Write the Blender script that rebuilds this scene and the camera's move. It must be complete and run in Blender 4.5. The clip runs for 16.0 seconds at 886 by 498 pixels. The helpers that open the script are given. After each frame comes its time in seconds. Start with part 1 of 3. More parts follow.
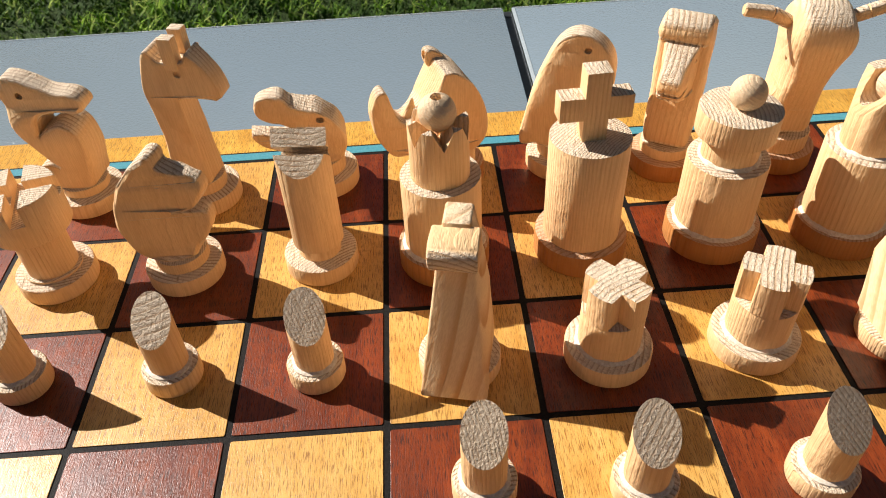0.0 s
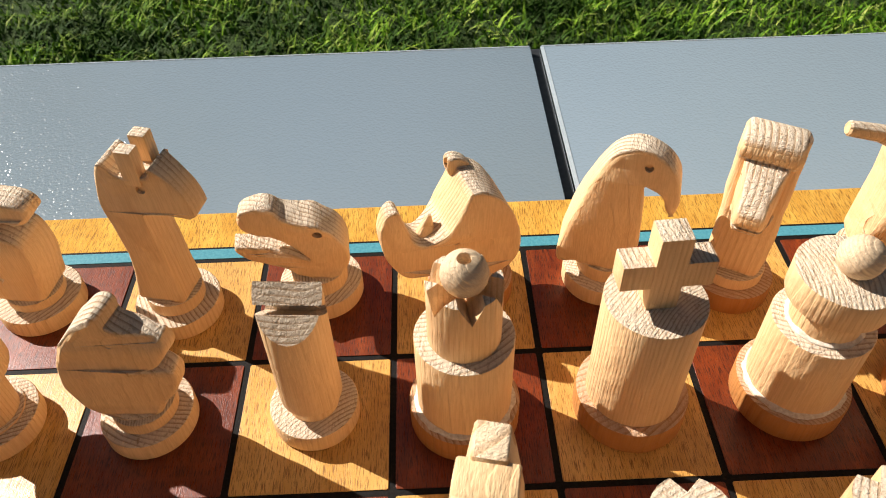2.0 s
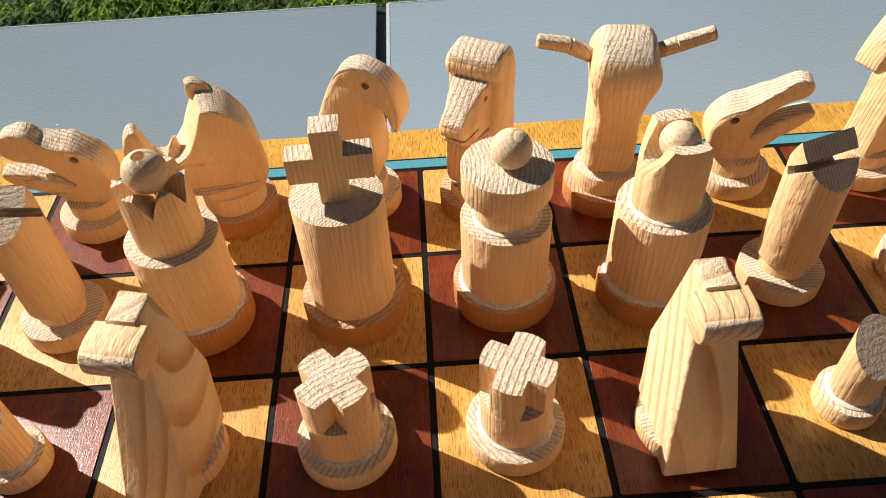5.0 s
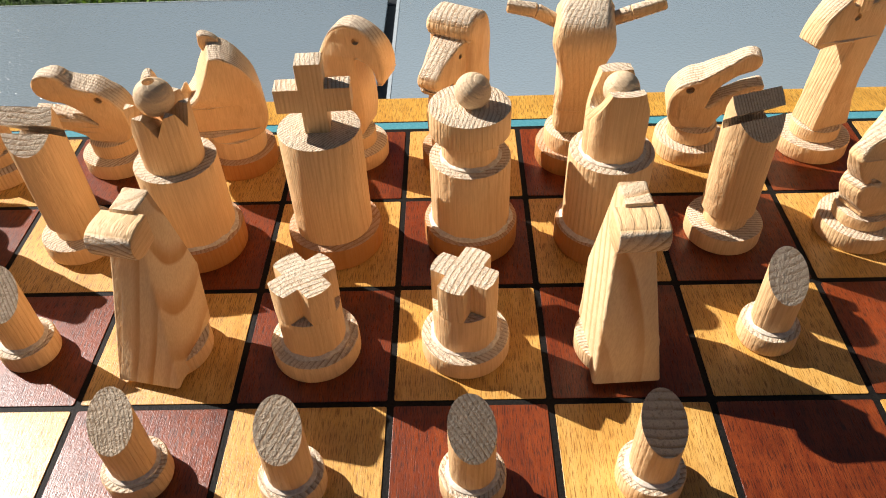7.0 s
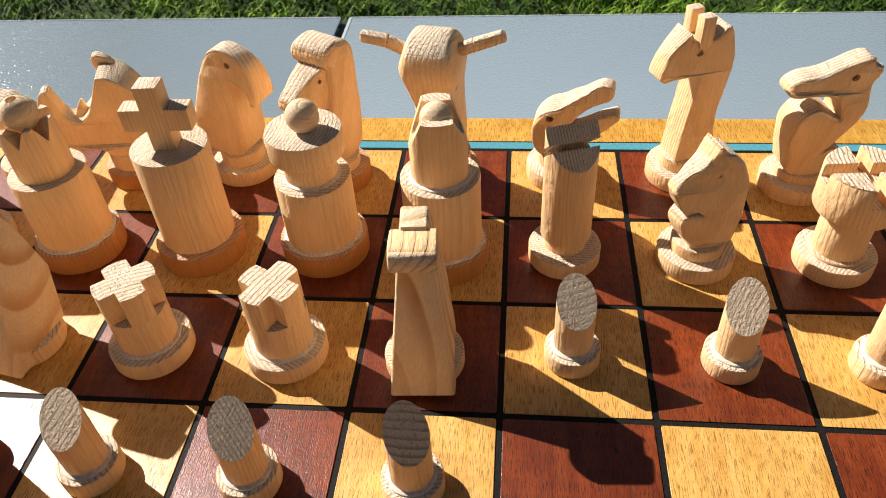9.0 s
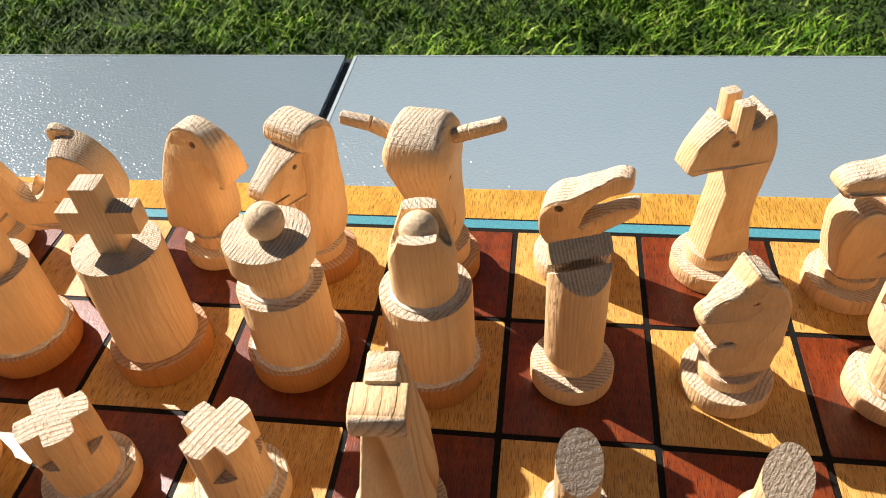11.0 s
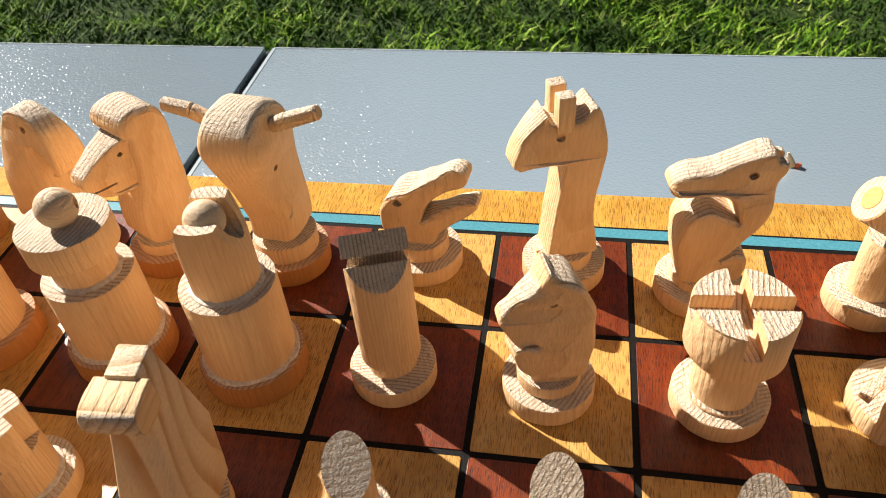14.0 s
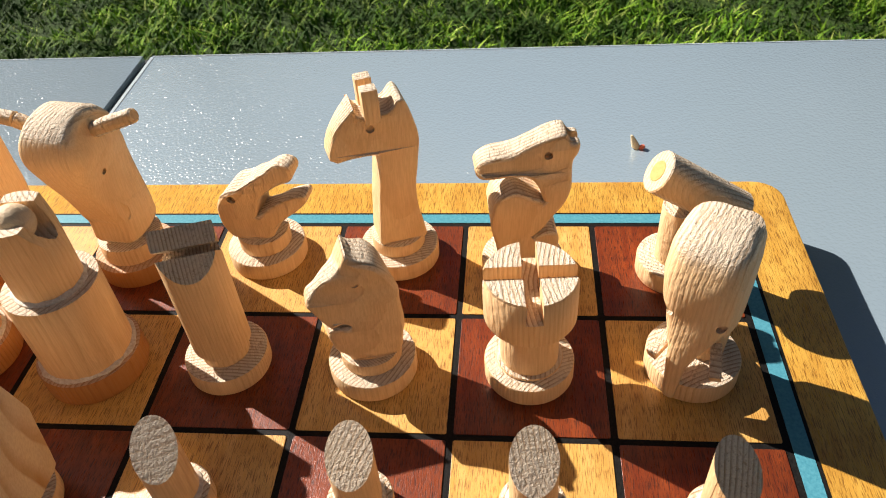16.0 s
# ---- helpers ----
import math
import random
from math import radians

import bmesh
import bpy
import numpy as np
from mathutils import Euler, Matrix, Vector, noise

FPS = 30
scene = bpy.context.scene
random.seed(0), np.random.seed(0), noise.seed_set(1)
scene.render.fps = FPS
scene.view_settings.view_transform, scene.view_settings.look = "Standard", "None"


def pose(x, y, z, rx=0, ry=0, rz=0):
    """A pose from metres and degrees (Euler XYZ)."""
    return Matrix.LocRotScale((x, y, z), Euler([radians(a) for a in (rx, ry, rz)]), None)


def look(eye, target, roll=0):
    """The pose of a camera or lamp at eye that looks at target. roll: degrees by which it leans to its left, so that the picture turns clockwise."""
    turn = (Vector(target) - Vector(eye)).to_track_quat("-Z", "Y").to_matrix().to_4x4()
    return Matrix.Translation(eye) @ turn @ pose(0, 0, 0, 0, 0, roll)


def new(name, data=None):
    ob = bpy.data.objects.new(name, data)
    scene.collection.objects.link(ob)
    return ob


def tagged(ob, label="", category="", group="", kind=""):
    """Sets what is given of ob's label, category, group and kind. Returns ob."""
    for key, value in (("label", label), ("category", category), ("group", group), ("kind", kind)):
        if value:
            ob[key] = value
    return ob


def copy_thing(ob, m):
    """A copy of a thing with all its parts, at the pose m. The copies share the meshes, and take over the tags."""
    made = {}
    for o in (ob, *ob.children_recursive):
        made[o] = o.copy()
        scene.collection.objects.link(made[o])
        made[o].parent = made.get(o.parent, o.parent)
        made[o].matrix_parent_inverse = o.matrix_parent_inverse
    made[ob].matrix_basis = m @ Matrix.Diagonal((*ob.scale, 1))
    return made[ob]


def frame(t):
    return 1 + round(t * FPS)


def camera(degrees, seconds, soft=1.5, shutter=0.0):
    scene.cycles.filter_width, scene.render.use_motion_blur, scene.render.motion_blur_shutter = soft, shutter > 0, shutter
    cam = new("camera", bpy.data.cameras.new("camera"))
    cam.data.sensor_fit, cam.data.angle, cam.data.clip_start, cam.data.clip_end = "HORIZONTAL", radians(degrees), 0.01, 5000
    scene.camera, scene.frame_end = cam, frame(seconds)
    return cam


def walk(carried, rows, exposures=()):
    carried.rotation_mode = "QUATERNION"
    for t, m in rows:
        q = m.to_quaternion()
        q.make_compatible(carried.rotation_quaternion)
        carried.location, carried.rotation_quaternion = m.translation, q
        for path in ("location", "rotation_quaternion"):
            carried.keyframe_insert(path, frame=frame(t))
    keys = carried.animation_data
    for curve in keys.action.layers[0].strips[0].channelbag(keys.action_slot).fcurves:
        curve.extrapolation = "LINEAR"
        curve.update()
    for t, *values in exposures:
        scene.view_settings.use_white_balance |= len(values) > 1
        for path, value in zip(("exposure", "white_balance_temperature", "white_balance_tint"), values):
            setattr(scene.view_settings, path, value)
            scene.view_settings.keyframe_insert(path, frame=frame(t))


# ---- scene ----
cam = camera(61.5, 16.0, soft=1.0)
PATH = [
    (0, (0.218, -0.286, 0.1988), (0.249, 1.188, -1.152), -3.22),
    (0.5, (0.2193, -0.2655, 0.1994), (0.2405, 1.204, -1.157), -3.33),
    (1, (0.2198, -0.2464, 0.2024), (0.231, 1.212, -1.167), -2.93),
    (1.5, (0.2179, -0.2222, 0.2083), (0.2292, 1.194, -1.205), -2.71),
    (2, (0.2157, -0.2059, 0.2068), (0.237, 1.21, -1.206), -1.71),
    (2.5, (0.2269, -0.1974, 0.2048), (0.2622, 1.202, -1.223), -1.72),
    (3, (0.2453, -0.1954, 0.2041), (0.3145, 1.225, -1.202), -1.35),
    (3.5, (0.264, -0.1983, 0.2034), (0.3349, 1.219, -1.205), -2.42),
    (4, (0.2827, -0.212, 0.2042), (0.344, 1.195, -1.216), -3.10),
    (4.5, (0.2927, -0.2285, 0.1991), (0.334, 1.178, -1.223), -3.15),
    (5, (0.3037, -0.2432, 0.1983), (0.327, 1.16, -1.226), -3.19),
    (5.2, (0.3087, -0.2552, 0.1983), (0.312, 1.158, -1.216), -2.80),
    (7.5, (0.334, -0.2935, 0.1949), (0.262, 1.17, -1.167), -2.36),
    (8, (0.3619, -0.3029, 0.201), (0.241, 1.172, -1.144), -2.32),
    (8.5, (0.3848, -0.3032, 0.2033), (0.217, 1.16, -1.149), -3.06),
    (9, (0.4043, -0.2927, 0.2039), (0.208, 1.174, -1.141), -3.95),
    (9.5, (0.4166, -0.2793, 0.2049), (0.213, 1.178, -1.15), -4.38),
    (10, (0.4108, -0.2631, 0.2043), (0.185, 1.192, -1.149), -5.12),
    (10.2, (0.4112, -0.256, 0.2075), (0.168, 1.196, -1.147), -4.93),
    (12.3, (0.4291, -0.2227, 0.2059), (0.134, 1.241, -1.126), -5.24),
    (12.5, (0.4353, -0.2223, 0.2058), (0.14, 1.243, -1.123), -5.06),
    (13, (0.4504, -0.2223, 0.2028), (0.138, 1.23, -1.136), -5.46),
    (13.5, (0.4662, -0.2209, 0.1961), (0.148, 1.228, -1.144), -5.30),
    (14, (0.4748, -0.2207, 0.1949), (0.16, 1.226, -1.15), -4.90),
    (14.5, (0.4875, -0.2197, 0.1928), (0.192, 1.226, -1.158), -4.55),
    (15, (0.4992, -0.219, 0.1919), (0.217, 1.24, -1.146), -4.57),
    (15.5, (0.5116, -0.2193, 0.1934), (0.267, 1.244, -1.147), -5.06),
    (16, (0.5203, -0.2286, 0.1969), (0.324, 1.236, -1.151), -4.98),
]
EXPOSURES = [(0, 0.58), (5, 0.56), (8, 0.64), (10, 0.75), (16, 0.77)]
walk(cam, [(t, look(eye, target, roll)) for t, eye, target, roll in PATH], EXPOSURES)

from mathutils import geometry

# ---- world, sun, exposure ----
S = 0.05                                   # one square of the board
SUN = Vector((-0.69, 0.40, 0.602)).normalized()
world = bpy.data.worlds.new("world")
scene.world = world
world.use_nodes = True
wn = world.node_tree
sky = wn.nodes.new("ShaderNodeTexSky")
sky.sky_type = "NISHITA"
sky.sun_disc = False
sky.sun_elevation = math.asin(SUN.z)
sky.sun_rotation = math.atan2(SUN.x, SUN.y)
sky.air_density, sky.dust_density, sky.ozone_density = 1.0, 1.6, 0.6
wn.links.new(sky.outputs[0], wn.nodes["Background"].inputs[0])
wn.nodes["Background"].inputs[1].default_value = 0.0215
sun_data = bpy.data.lights.new("sun", "SUN")
sun_data.energy, sun_data.angle, sun_data.color = 5.0, radians(0.53), (1.0, 0.93, 0.875)
sun = new("sun", sun_data)
sun.matrix_world = look(SUN * 5, (0, 0, 0))
cam.data.dof.use_dof = True
cam.data.dof.focus_distance, cam.data.dof.aperture_fstop = 0.27, 45.0


# ---- materials ----
class Mat:
    """A node material with a few short cuts."""
    def __init__(self, name):
        self.m = bpy.data.materials.new(name)
        self.m.use_nodes = True
        self.t = self.m.node_tree
        self.b = self.t.nodes["Principled BSDF"]

    def put(self, socket, value):
        if hasattr(value, "is_linked"):
            self.t.links.new(value, socket)
        else:
            socket.default_value = value

    def math(self, op, a, b=0.0, c=0.0):
        n = self.t.nodes.new("ShaderNodeMath")
        n.operation = op
        for s, v in zip(n.inputs, (a, b, c)):
            self.put(s, v)
        return n.outputs[0]

    def vmath(self, op, a, b=(0, 0, 0)):
        n = self.t.nodes.new("ShaderNodeVectorMath")
        n.operation = op
        self.put(n.inputs[0], a)
        self.put(n.inputs[1], b)
        return n.outputs["Value"] if op in ("LENGTH", "DOT_PRODUCT") else n.outputs[0]

    def mapping(self, v, scale=(1, 1, 1), rot=(0, 0, 0), loc=(0, 0, 0)):
        n = self.t.nodes.new("ShaderNodeMapping")
        self.put(n.inputs[0], v)
        self.put(n.inputs[1], loc)
        self.put(n.inputs[2], rot)
        self.put(n.inputs[3], scale)
        return n.outputs[0]

    def noise(self, v, scale, detail=3.0, rough=0.55):
        n = self.t.nodes.new("ShaderNodeTexNoise")
        self.put(n.inputs["Vector"], v)
        n.inputs["Scale"].default_value = scale
        n.inputs["Detail"].default_value = detail
        n.inputs["Roughness"].default_value = rough
        return n.outputs["Fac"]

    def ramp(self, f, *stops):
        n = self.t.nodes.new("ShaderNodeValToRGB")
        self.put(n.inputs[0], f)
        e = n.color_ramp.elements
        while len(e) < len(stops):
            e.new(0.5)
        for el, (p, c) in zip(e, stops):
            el.position = p
            el.color = (*c, 1) if isinstance(c, tuple) else (c, c, c, 1)
        return n.outputs[0]

    def mix(self, f, a, b, mode="MIX"):
        n = self.t.nodes.new("ShaderNodeMix")
        n.data_type = "RGBA"
        n.blend_type = mode
        self.put(n.inputs[0], f)
        for s, v in ((n.inputs[6], a), (n.inputs[7], b)):
            self.put(s, (*v, 1) if isinstance(v, tuple) else v)
        return n.outputs[2]

    def bump(self, h, strength, distance):
        n = self.t.nodes.new("ShaderNodeBump")
        n.inputs["Strength"].default_value = strength
        n.inputs["Distance"].default_value = distance
        self.put(n.inputs["Height"], h)
        self.put(self.b.inputs["Normal"], n.outputs[0])

    def coord(self, which="Object"):
        return self.t.nodes.new("ShaderNodeTexCoord").outputs[which]

    def rand(self):
        return self.t.nodes.new("ShaderNodeObjectInfo").outputs["Random"]

    def surface(self, colour, rough, spec=0.5):
        self.put(self.b.inputs["Base Color"], (*colour, 1) if isinstance(colour, tuple) else colour)
        self.put(self.b.inputs["Roughness"], rough)
        self.b.inputs["Specular IOR Level"].default_value = spec
        return self.m


def pine(name, pitch=0.0015, tilt=(0.0, 0.0, 0.0), pale=(0.92, 0.63, 0.335), late=(0.62, 0.29, 0.09), sawn=0.7, across=None, bold=0.0):
    """Bare pine: growth rings round an axis beside the piece, so that ends show arcs and sides show stripes.
    across: the direction (degrees) in which that axis lies; by chance if not given."""
    k = Mat(name)
    p = k.mapping(k.coord(), rot=tilt)
    r = k.rand()
    chance = k.math("FRACT", k.math("MULTIPLY", r, 7.31))
    a = k.math("MULTIPLY", r, 6.283) if across is None else k.math("MULTIPLY_ADD", chance, 0.5, radians(across) - 0.25)
    off = k.t.nodes.new("ShaderNodeCombineXYZ")
    reach = k.math("MULTIPLY_ADD", chance, 0.06, 0.022 if across is None else 0.06)
    k.put(off.inputs[0], k.math("MULTIPLY", k.math("COSINE", a), reach))
    k.put(off.inputs[1], k.math("MULTIPLY", k.math("SINE", a), reach))
    k.put(off.inputs[2], k.math("MULTIPLY", r, 3.0))
    q = k.vmath("ADD", p, off.outputs[0])
    warp = k.noise(k.mapping(q, (1, 1, 0.3)), 30.0, 2.0)
    flat = k.vmath("MULTIPLY", q, (1, 1, 0))
    d = k.math("ADD", k.vmath("LENGTH", flat), k.math("MULTIPLY", warp, 0.006))
    width = k.math("MULTIPLY_ADD", r, 0.5, 0.75)
    ring = k.math("FRACT", k.math("DIVIDE", d, k.math("MULTIPLY", width, pitch)))
    band = k.ramp(ring, (0.0, 0.0), (0.5, 0.08), (0.8, 0.9), (0.93, 1.0), (1.0, 0.0))
    coarse = k.noise(k.mapping(q, (1, 1, 0.12)), 90.0, 2.0)
    band = k.math("MULTIPLY", band, k.ramp(coarse, (0.3, 0.4), (0.65, 1.0)))
    fibre = k.noise(k.mapping(q, (1, 1, 0.04)), 2400.0, 2.0)
    blotch = k.noise(k.mapping(q, (1, 1, 0.5)), 60.0, 3.0)
    stripe = k.math("MULTIPLY_ADD", chance, 0.36, 0.08 + bold)
    colour = k.mix(k.math("MULTIPLY", band, stripe), pale, late)
    colour = k.mix(k.ramp(blotch, (0.4, 0.0), (0.75, 0.5)), colour, tuple(0.55 * a + 0.45 * b for a, b in zip(pale, late)))
    colour = k.mix(k.ramp(fibre, (0.42, 0.2), (0.58, 0.0)), colour, (0.56, 0.31, 0.12))
    n = k.t.nodes.new("ShaderNodeSeparateXYZ")
    k.put(n.inputs[0], k.mapping(k.coord("Normal"), rot=tilt))
    end = k.ramp(k.math("ABSOLUTE", n.outputs[2]), (0.4, 0.0), (0.7, 1.0))
    fuzz = k.noise(q, 1300.0, 3.0, 0.75)
    saw = k.noise(k.mapping(q, (1, 0.25, 1)), 900.0, 2.0, 0.7)
    rough = k.math("MULTIPLY", k.math("ADD", fuzz, saw), 0.5)
    ends = k.mix(band, k.ramp(rough, (0.34, (0.45, 0.31, 0.19)), (0.48, (0.93, 0.83, 0.67))), (0.40, 0.25, 0.14))
    colour = k.mix(k.math("MULTIPLY", end, sawn), colour, ends)
    h = k.math("ADD", k.math("MULTIPLY", band, -0.28), k.math("MULTIPLY", fibre, 0.2))
    h = k.math("ADD", h, k.math("MULTIPLY", k.math("MULTIPLY", rough, end), 3.2 * sawn + 0.4))
    h = k.math("ADD", h, k.math("ADD", k.math("MULTIPLY", k.noise(q, 170.0, 2.0), 1.2), k.math("MULTIPLY", k.noise(k.mapping(q, (1, 1, 0.35)), 700.0, 3.0, 0.65), 0.6)))
    k.bump(h, 1.0, 0.0006)
    return k.surface(colour, 0.6, 0.3)


def stained(name, dark, mid, light, rough=0.23, tint=0.25):
    """Stained and lacquered board: short pores and streaks along y."""
    k = Mat(name)
    r = k.rand()
    off = k.t.nodes.new("ShaderNodeCombineXYZ")
    k.put(off.inputs[0], k.math("MULTIPLY", r, 9.0))
    k.put(off.inputs[1], k.math("MULTIPLY", r, 4.0))
    q = k.vmath("ADD", k.coord(), off.outputs[0])
    pores = k.noise(k.mapping(q, (1, 0.07, 1)), 3000.0, 3.0, 0.65)
    streak = k.noise(k.mapping(q, (1, 0.12, 1)), 260.0, 3.0)
    cloud = k.noise(q, 55.0, 3.0, 0.6)
    c = k.mix(k.ramp(streak, (0.3, 0.0), (0.7, 1.0)), mid, light)
    c = k.mix(k.ramp(cloud, (0.35, 0.0), (0.75, 0.6)), c, dark)
    c = k.mix(k.math("MULTIPLY", r, tint), c, light)
    c = k.mix(k.ramp(pores, (0.38, 0.9), (0.49, 0.0)), c, k.mix(0.4, dark, (0.02, 0.008, 0.004)))
    h = k.math("ADD", k.math("MULTIPLY", pores, 0.9), k.math("MULTIPLY", k.noise(q, 900.0, 2.0), 0.5))
    k.bump(h, 0.5, 0.00018)
    return k.surface(c, k.ramp(pores, (0.3, rough + 0.2), (0.7, rough)), 0.5)


def plain(name, colour, other, scale, rough, bump=0.0, metal=0.0, spec=0.4):
    k = Mat(name)
    q = k.coord()
    n = k.noise(q, scale, 4.0, 0.6)
    k.b.inputs["Metallic"].default_value = metal
    if bump:
        k.bump(n, 0.5, bump)
    return k.surface(k.mix(k.ramp(n, (0.3, 0.0), (0.7, 1.0)), colour, other), rough, spec)


PINE = pine("pine_dowel")
PINE_BASE = pine("pine_dark_base", 0.0016, pale=(0.52, 0.22, 0.06), late=(0.32, 0.11, 0.025), sawn=0.35)
PINE_FINE = pine("pine_dowel_fine", 0.0011)
PINE_BLOCK = pine("pine_carved_block", 0.0017, (0.05, 0.04, 0.0), across=90)
PINE_SLAB = pine("pine_slab", 0.0019, (0.0, 0.0, 0.0), across=0)
PINE_WIDE = pine("pine_flat_sawn", 0.0062, (0.3, 0.5, 0.0), (0.92, 0.70, 0.42), (0.56, 0.23, 0.05), 0.3, bold=0.72)
PINE_END = pine("pine_cross_cut", 0.0021, (0.0, 1.45, 0.3))
BALL = pine("beech_ball", 0.0013, (0.5, 0.9, 0.0), (0.82, 0.62, 0.40), (0.76, 0.55, 0.33), 0.0)
GLUE = plain("dried_glue", (0.62, 0.50, 0.36), (0.88, 0.80, 0.68), 900, 0.55, 0.0004)
PLUG = plain("inlaid_plug", (0.58, 0.33, 0.09), (0.68, 0.42, 0.14), 700, 0.5, 0.0002)
LIGHT = stained("amber_square", (0.42, 0.18, 0.03), (0.69, 0.37, 0.075), (0.84, 0.52, 0.16))
DARK = stained("mahogany_square", (0.05, 0.008, 0.003), (0.165, 0.026, 0.007), (0.29, 0.06, 0.014))
BORDER = stained("amber_border", (0.42, 0.175, 0.022), (0.72, 0.37, 0.055), (0.84, 0.49, 0.09))
TEAL = plain("teal_paint", (0.06, 0.25, 0.32), (0.11, 0.36, 0.43), 900, 0.35, 0.0002)
BLACK = plain("black_line_paint", (0.006, 0.0055, 0.005), (0.018, 0.016, 0.014), 1400, 0.6, 0.0003, spec=0.12)
ALU = plain("dark_aluminium", (0.05, 0.055, 0.06), (0.08, 0.085, 0.09), 200, 0.45, 0.0001, 0.6)
EDGE = plain("ground_glass_edge", (0.40, 0.47, 0.50), (0.50, 0.57, 0.60), 300, 0.3, 0.0001)


def satin_glass():
    """Grey-blue painted glass with a satin, finely textured face that sparkles towards the sun."""
    k = Mat("satin_grey_glass")
    q = k.coord()
    cloud = k.noise(q, 9.0, 3.0)
    k.bump(k.noise(q, 900.0, 2.0, 0.75), 0.5, 0.0002)
    fine = k.t.nodes.new("ShaderNodeBump")
    fine.inputs["Strength"].default_value = 1.0
    fine.inputs["Distance"].default_value = 0.0008
    k.put(fine.inputs["Height"], k.noise(q, 650.0, 1.0, 0.5))
    k.put(k.b.inputs["Coat Normal"], fine.outputs[0])
    k.b.inputs["Metallic"].default_value = 0.4
    k.put(k.b.inputs["Coat Weight"], 0.9)
    k.put(k.b.inputs["Coat Roughness"], 0.2)
    return k.surface(k.mix(cloud, (0.385, 0.495, 0.565), (0.435, 0.545, 0.61)), 0.17, 0.8)


GLASS = satin_glass()


def lawn():
    k = Mat("lawn_soil_and_thatch")
    q = k.coord()
    n = k.noise(q, 14.0, 5.0, 0.65)
    f = k.noise(q, 160.0, 3.0, 0.7)
    c = k.mix(k.ramp(n, (0.35, 0.0), (0.7, 1.0)), (0.025, 0.05, 0.012), (0.07, 0.13, 0.025))
    c = k.mix(k.ramp(f, (0.45, 0.0), (0.75, 0.7)), c, (0.12, 0.17, 0.04))
    k.bump(f, 1.0, 0.02)
    return k.surface(c, 0.85, 0.2)


def blades():
    k = Mat("grass_blades")
    r = k.t.nodes.new("ShaderNodeNewGeometry").outputs["Random Per Island"]
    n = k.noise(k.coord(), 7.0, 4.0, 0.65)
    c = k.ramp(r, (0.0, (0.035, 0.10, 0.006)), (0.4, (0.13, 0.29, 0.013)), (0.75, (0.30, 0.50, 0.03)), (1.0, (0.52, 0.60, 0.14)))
    # near-black green noise patches: shade among the tufts put into the blade colour
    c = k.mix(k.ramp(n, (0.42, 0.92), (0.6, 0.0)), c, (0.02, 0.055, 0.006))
    k.b.inputs["Subsurface Weight"].default_value = 0.0
    return k.surface(c, 0.7, 0.12)


LAWN, BLADES = lawn(), blades()


# ---- mesh helpers (all in squares, scaled to metres when linked) ----
def part(name, bm, material, parent=None, label="", smooth=38):
    """Links a bmesh as one mesh object under a thing or a part."""
    bmesh.ops.recalc_face_normals(bm, faces=bm.faces)
    bm.transform(Matrix.Scale(S, 4))
    me = bpy.data.meshes.new(name)
    bm.to_mesh(me)
    bm.free()
    me.materials.append(material)
    if smooth:
        for p in me.polygons:
            p.use_smooth = True
        me.set_sharp_from_angle(angle=radians(smooth))
    ob = new(name, me)
    ob.parent = parent
    return tagged(ob, label)


def thing(name, label, category, group="", kind=""):
    return tagged(new(name), label, category, group, kind)


def place(x, y, rz=0, z=0.0):
    return pose(x * S, y * S, z * S, 0, 0, rz)


def lathe(profile, n=48, cx=0.0, cy=0.0):
    """A turned solid from (radius, height) pairs, bottom to top."""
    bm = bmesh.new()
    rings = []
    for r, z in profile:
        rings.append([bm.verts.new((cx + r * math.cos(2 * math.pi * i / n), cy + r * math.sin(2 * math.pi * i / n), z)) for i in range(n)])
    for a, b in zip(rings, rings[1:]):
        for i in range(n):
            bm.faces.new((a[i], a[(i + 1) % n], b[(i + 1) % n], b[i]))
    bm.faces.new(rings[0])
    bm.faces.new(rings[-1])
    return bm


def drum(r, z0, z1, b=0.02, n=48):
    """A cylinder with softened rims."""
    return lathe([(r - b, z0), (r - b * 0.3, z0 + b * 0.3), (r, z0 + b), (r, z1 - b), (r - b * 0.3, z1 - b * 0.3), (r - b, z1)], n)


def block(x0, x1, y0, y1, z0, z1, b=0.0, m=None, seg=2):
    bm = bmesh.new()
    bmesh.ops.create_cube(bm, size=1.0)
    bm.transform(Matrix.Translation(((x0 + x1) / 2, (y0 + y1) / 2, (z0 + z1) / 2)) @ Matrix.Diagonal((x1 - x0, y1 - y0, z1 - z0, 1)))
    if b:
        bmesh.ops.bevel(bm, geom=bm.edges[:], offset=b, segments=seg, affect="EDGES", profile=0.6)
    if m is not None:
        bm.transform(m)
    return bm


def rounder(points, times=2):
    """Cuts the corners of a closed outline; a point given twice stays sharp."""
    for _ in range(times):
        out = []
        for (x0, z0), (x1, z1) in zip(points, points[1:] + points[:1]):
            if abs(x0 - x1) + abs(z0 - z1) < 1e-6:
                out.append((x0, z0))
                continue
            out += [(0.75 * x0 + 0.25 * x1, 0.75 * z0 + 0.25 * z1), (0.25 * x0 + 0.75 * x1, 0.25 * z0 + 0.75 * z1)]
        points = out
    clean = []
    for p in points:
        if not clean or abs(p[0] - clean[-1][0]) + abs(p[1] - clean[-1][1]) > 1e-5:
            clean.append(p)
    return clean


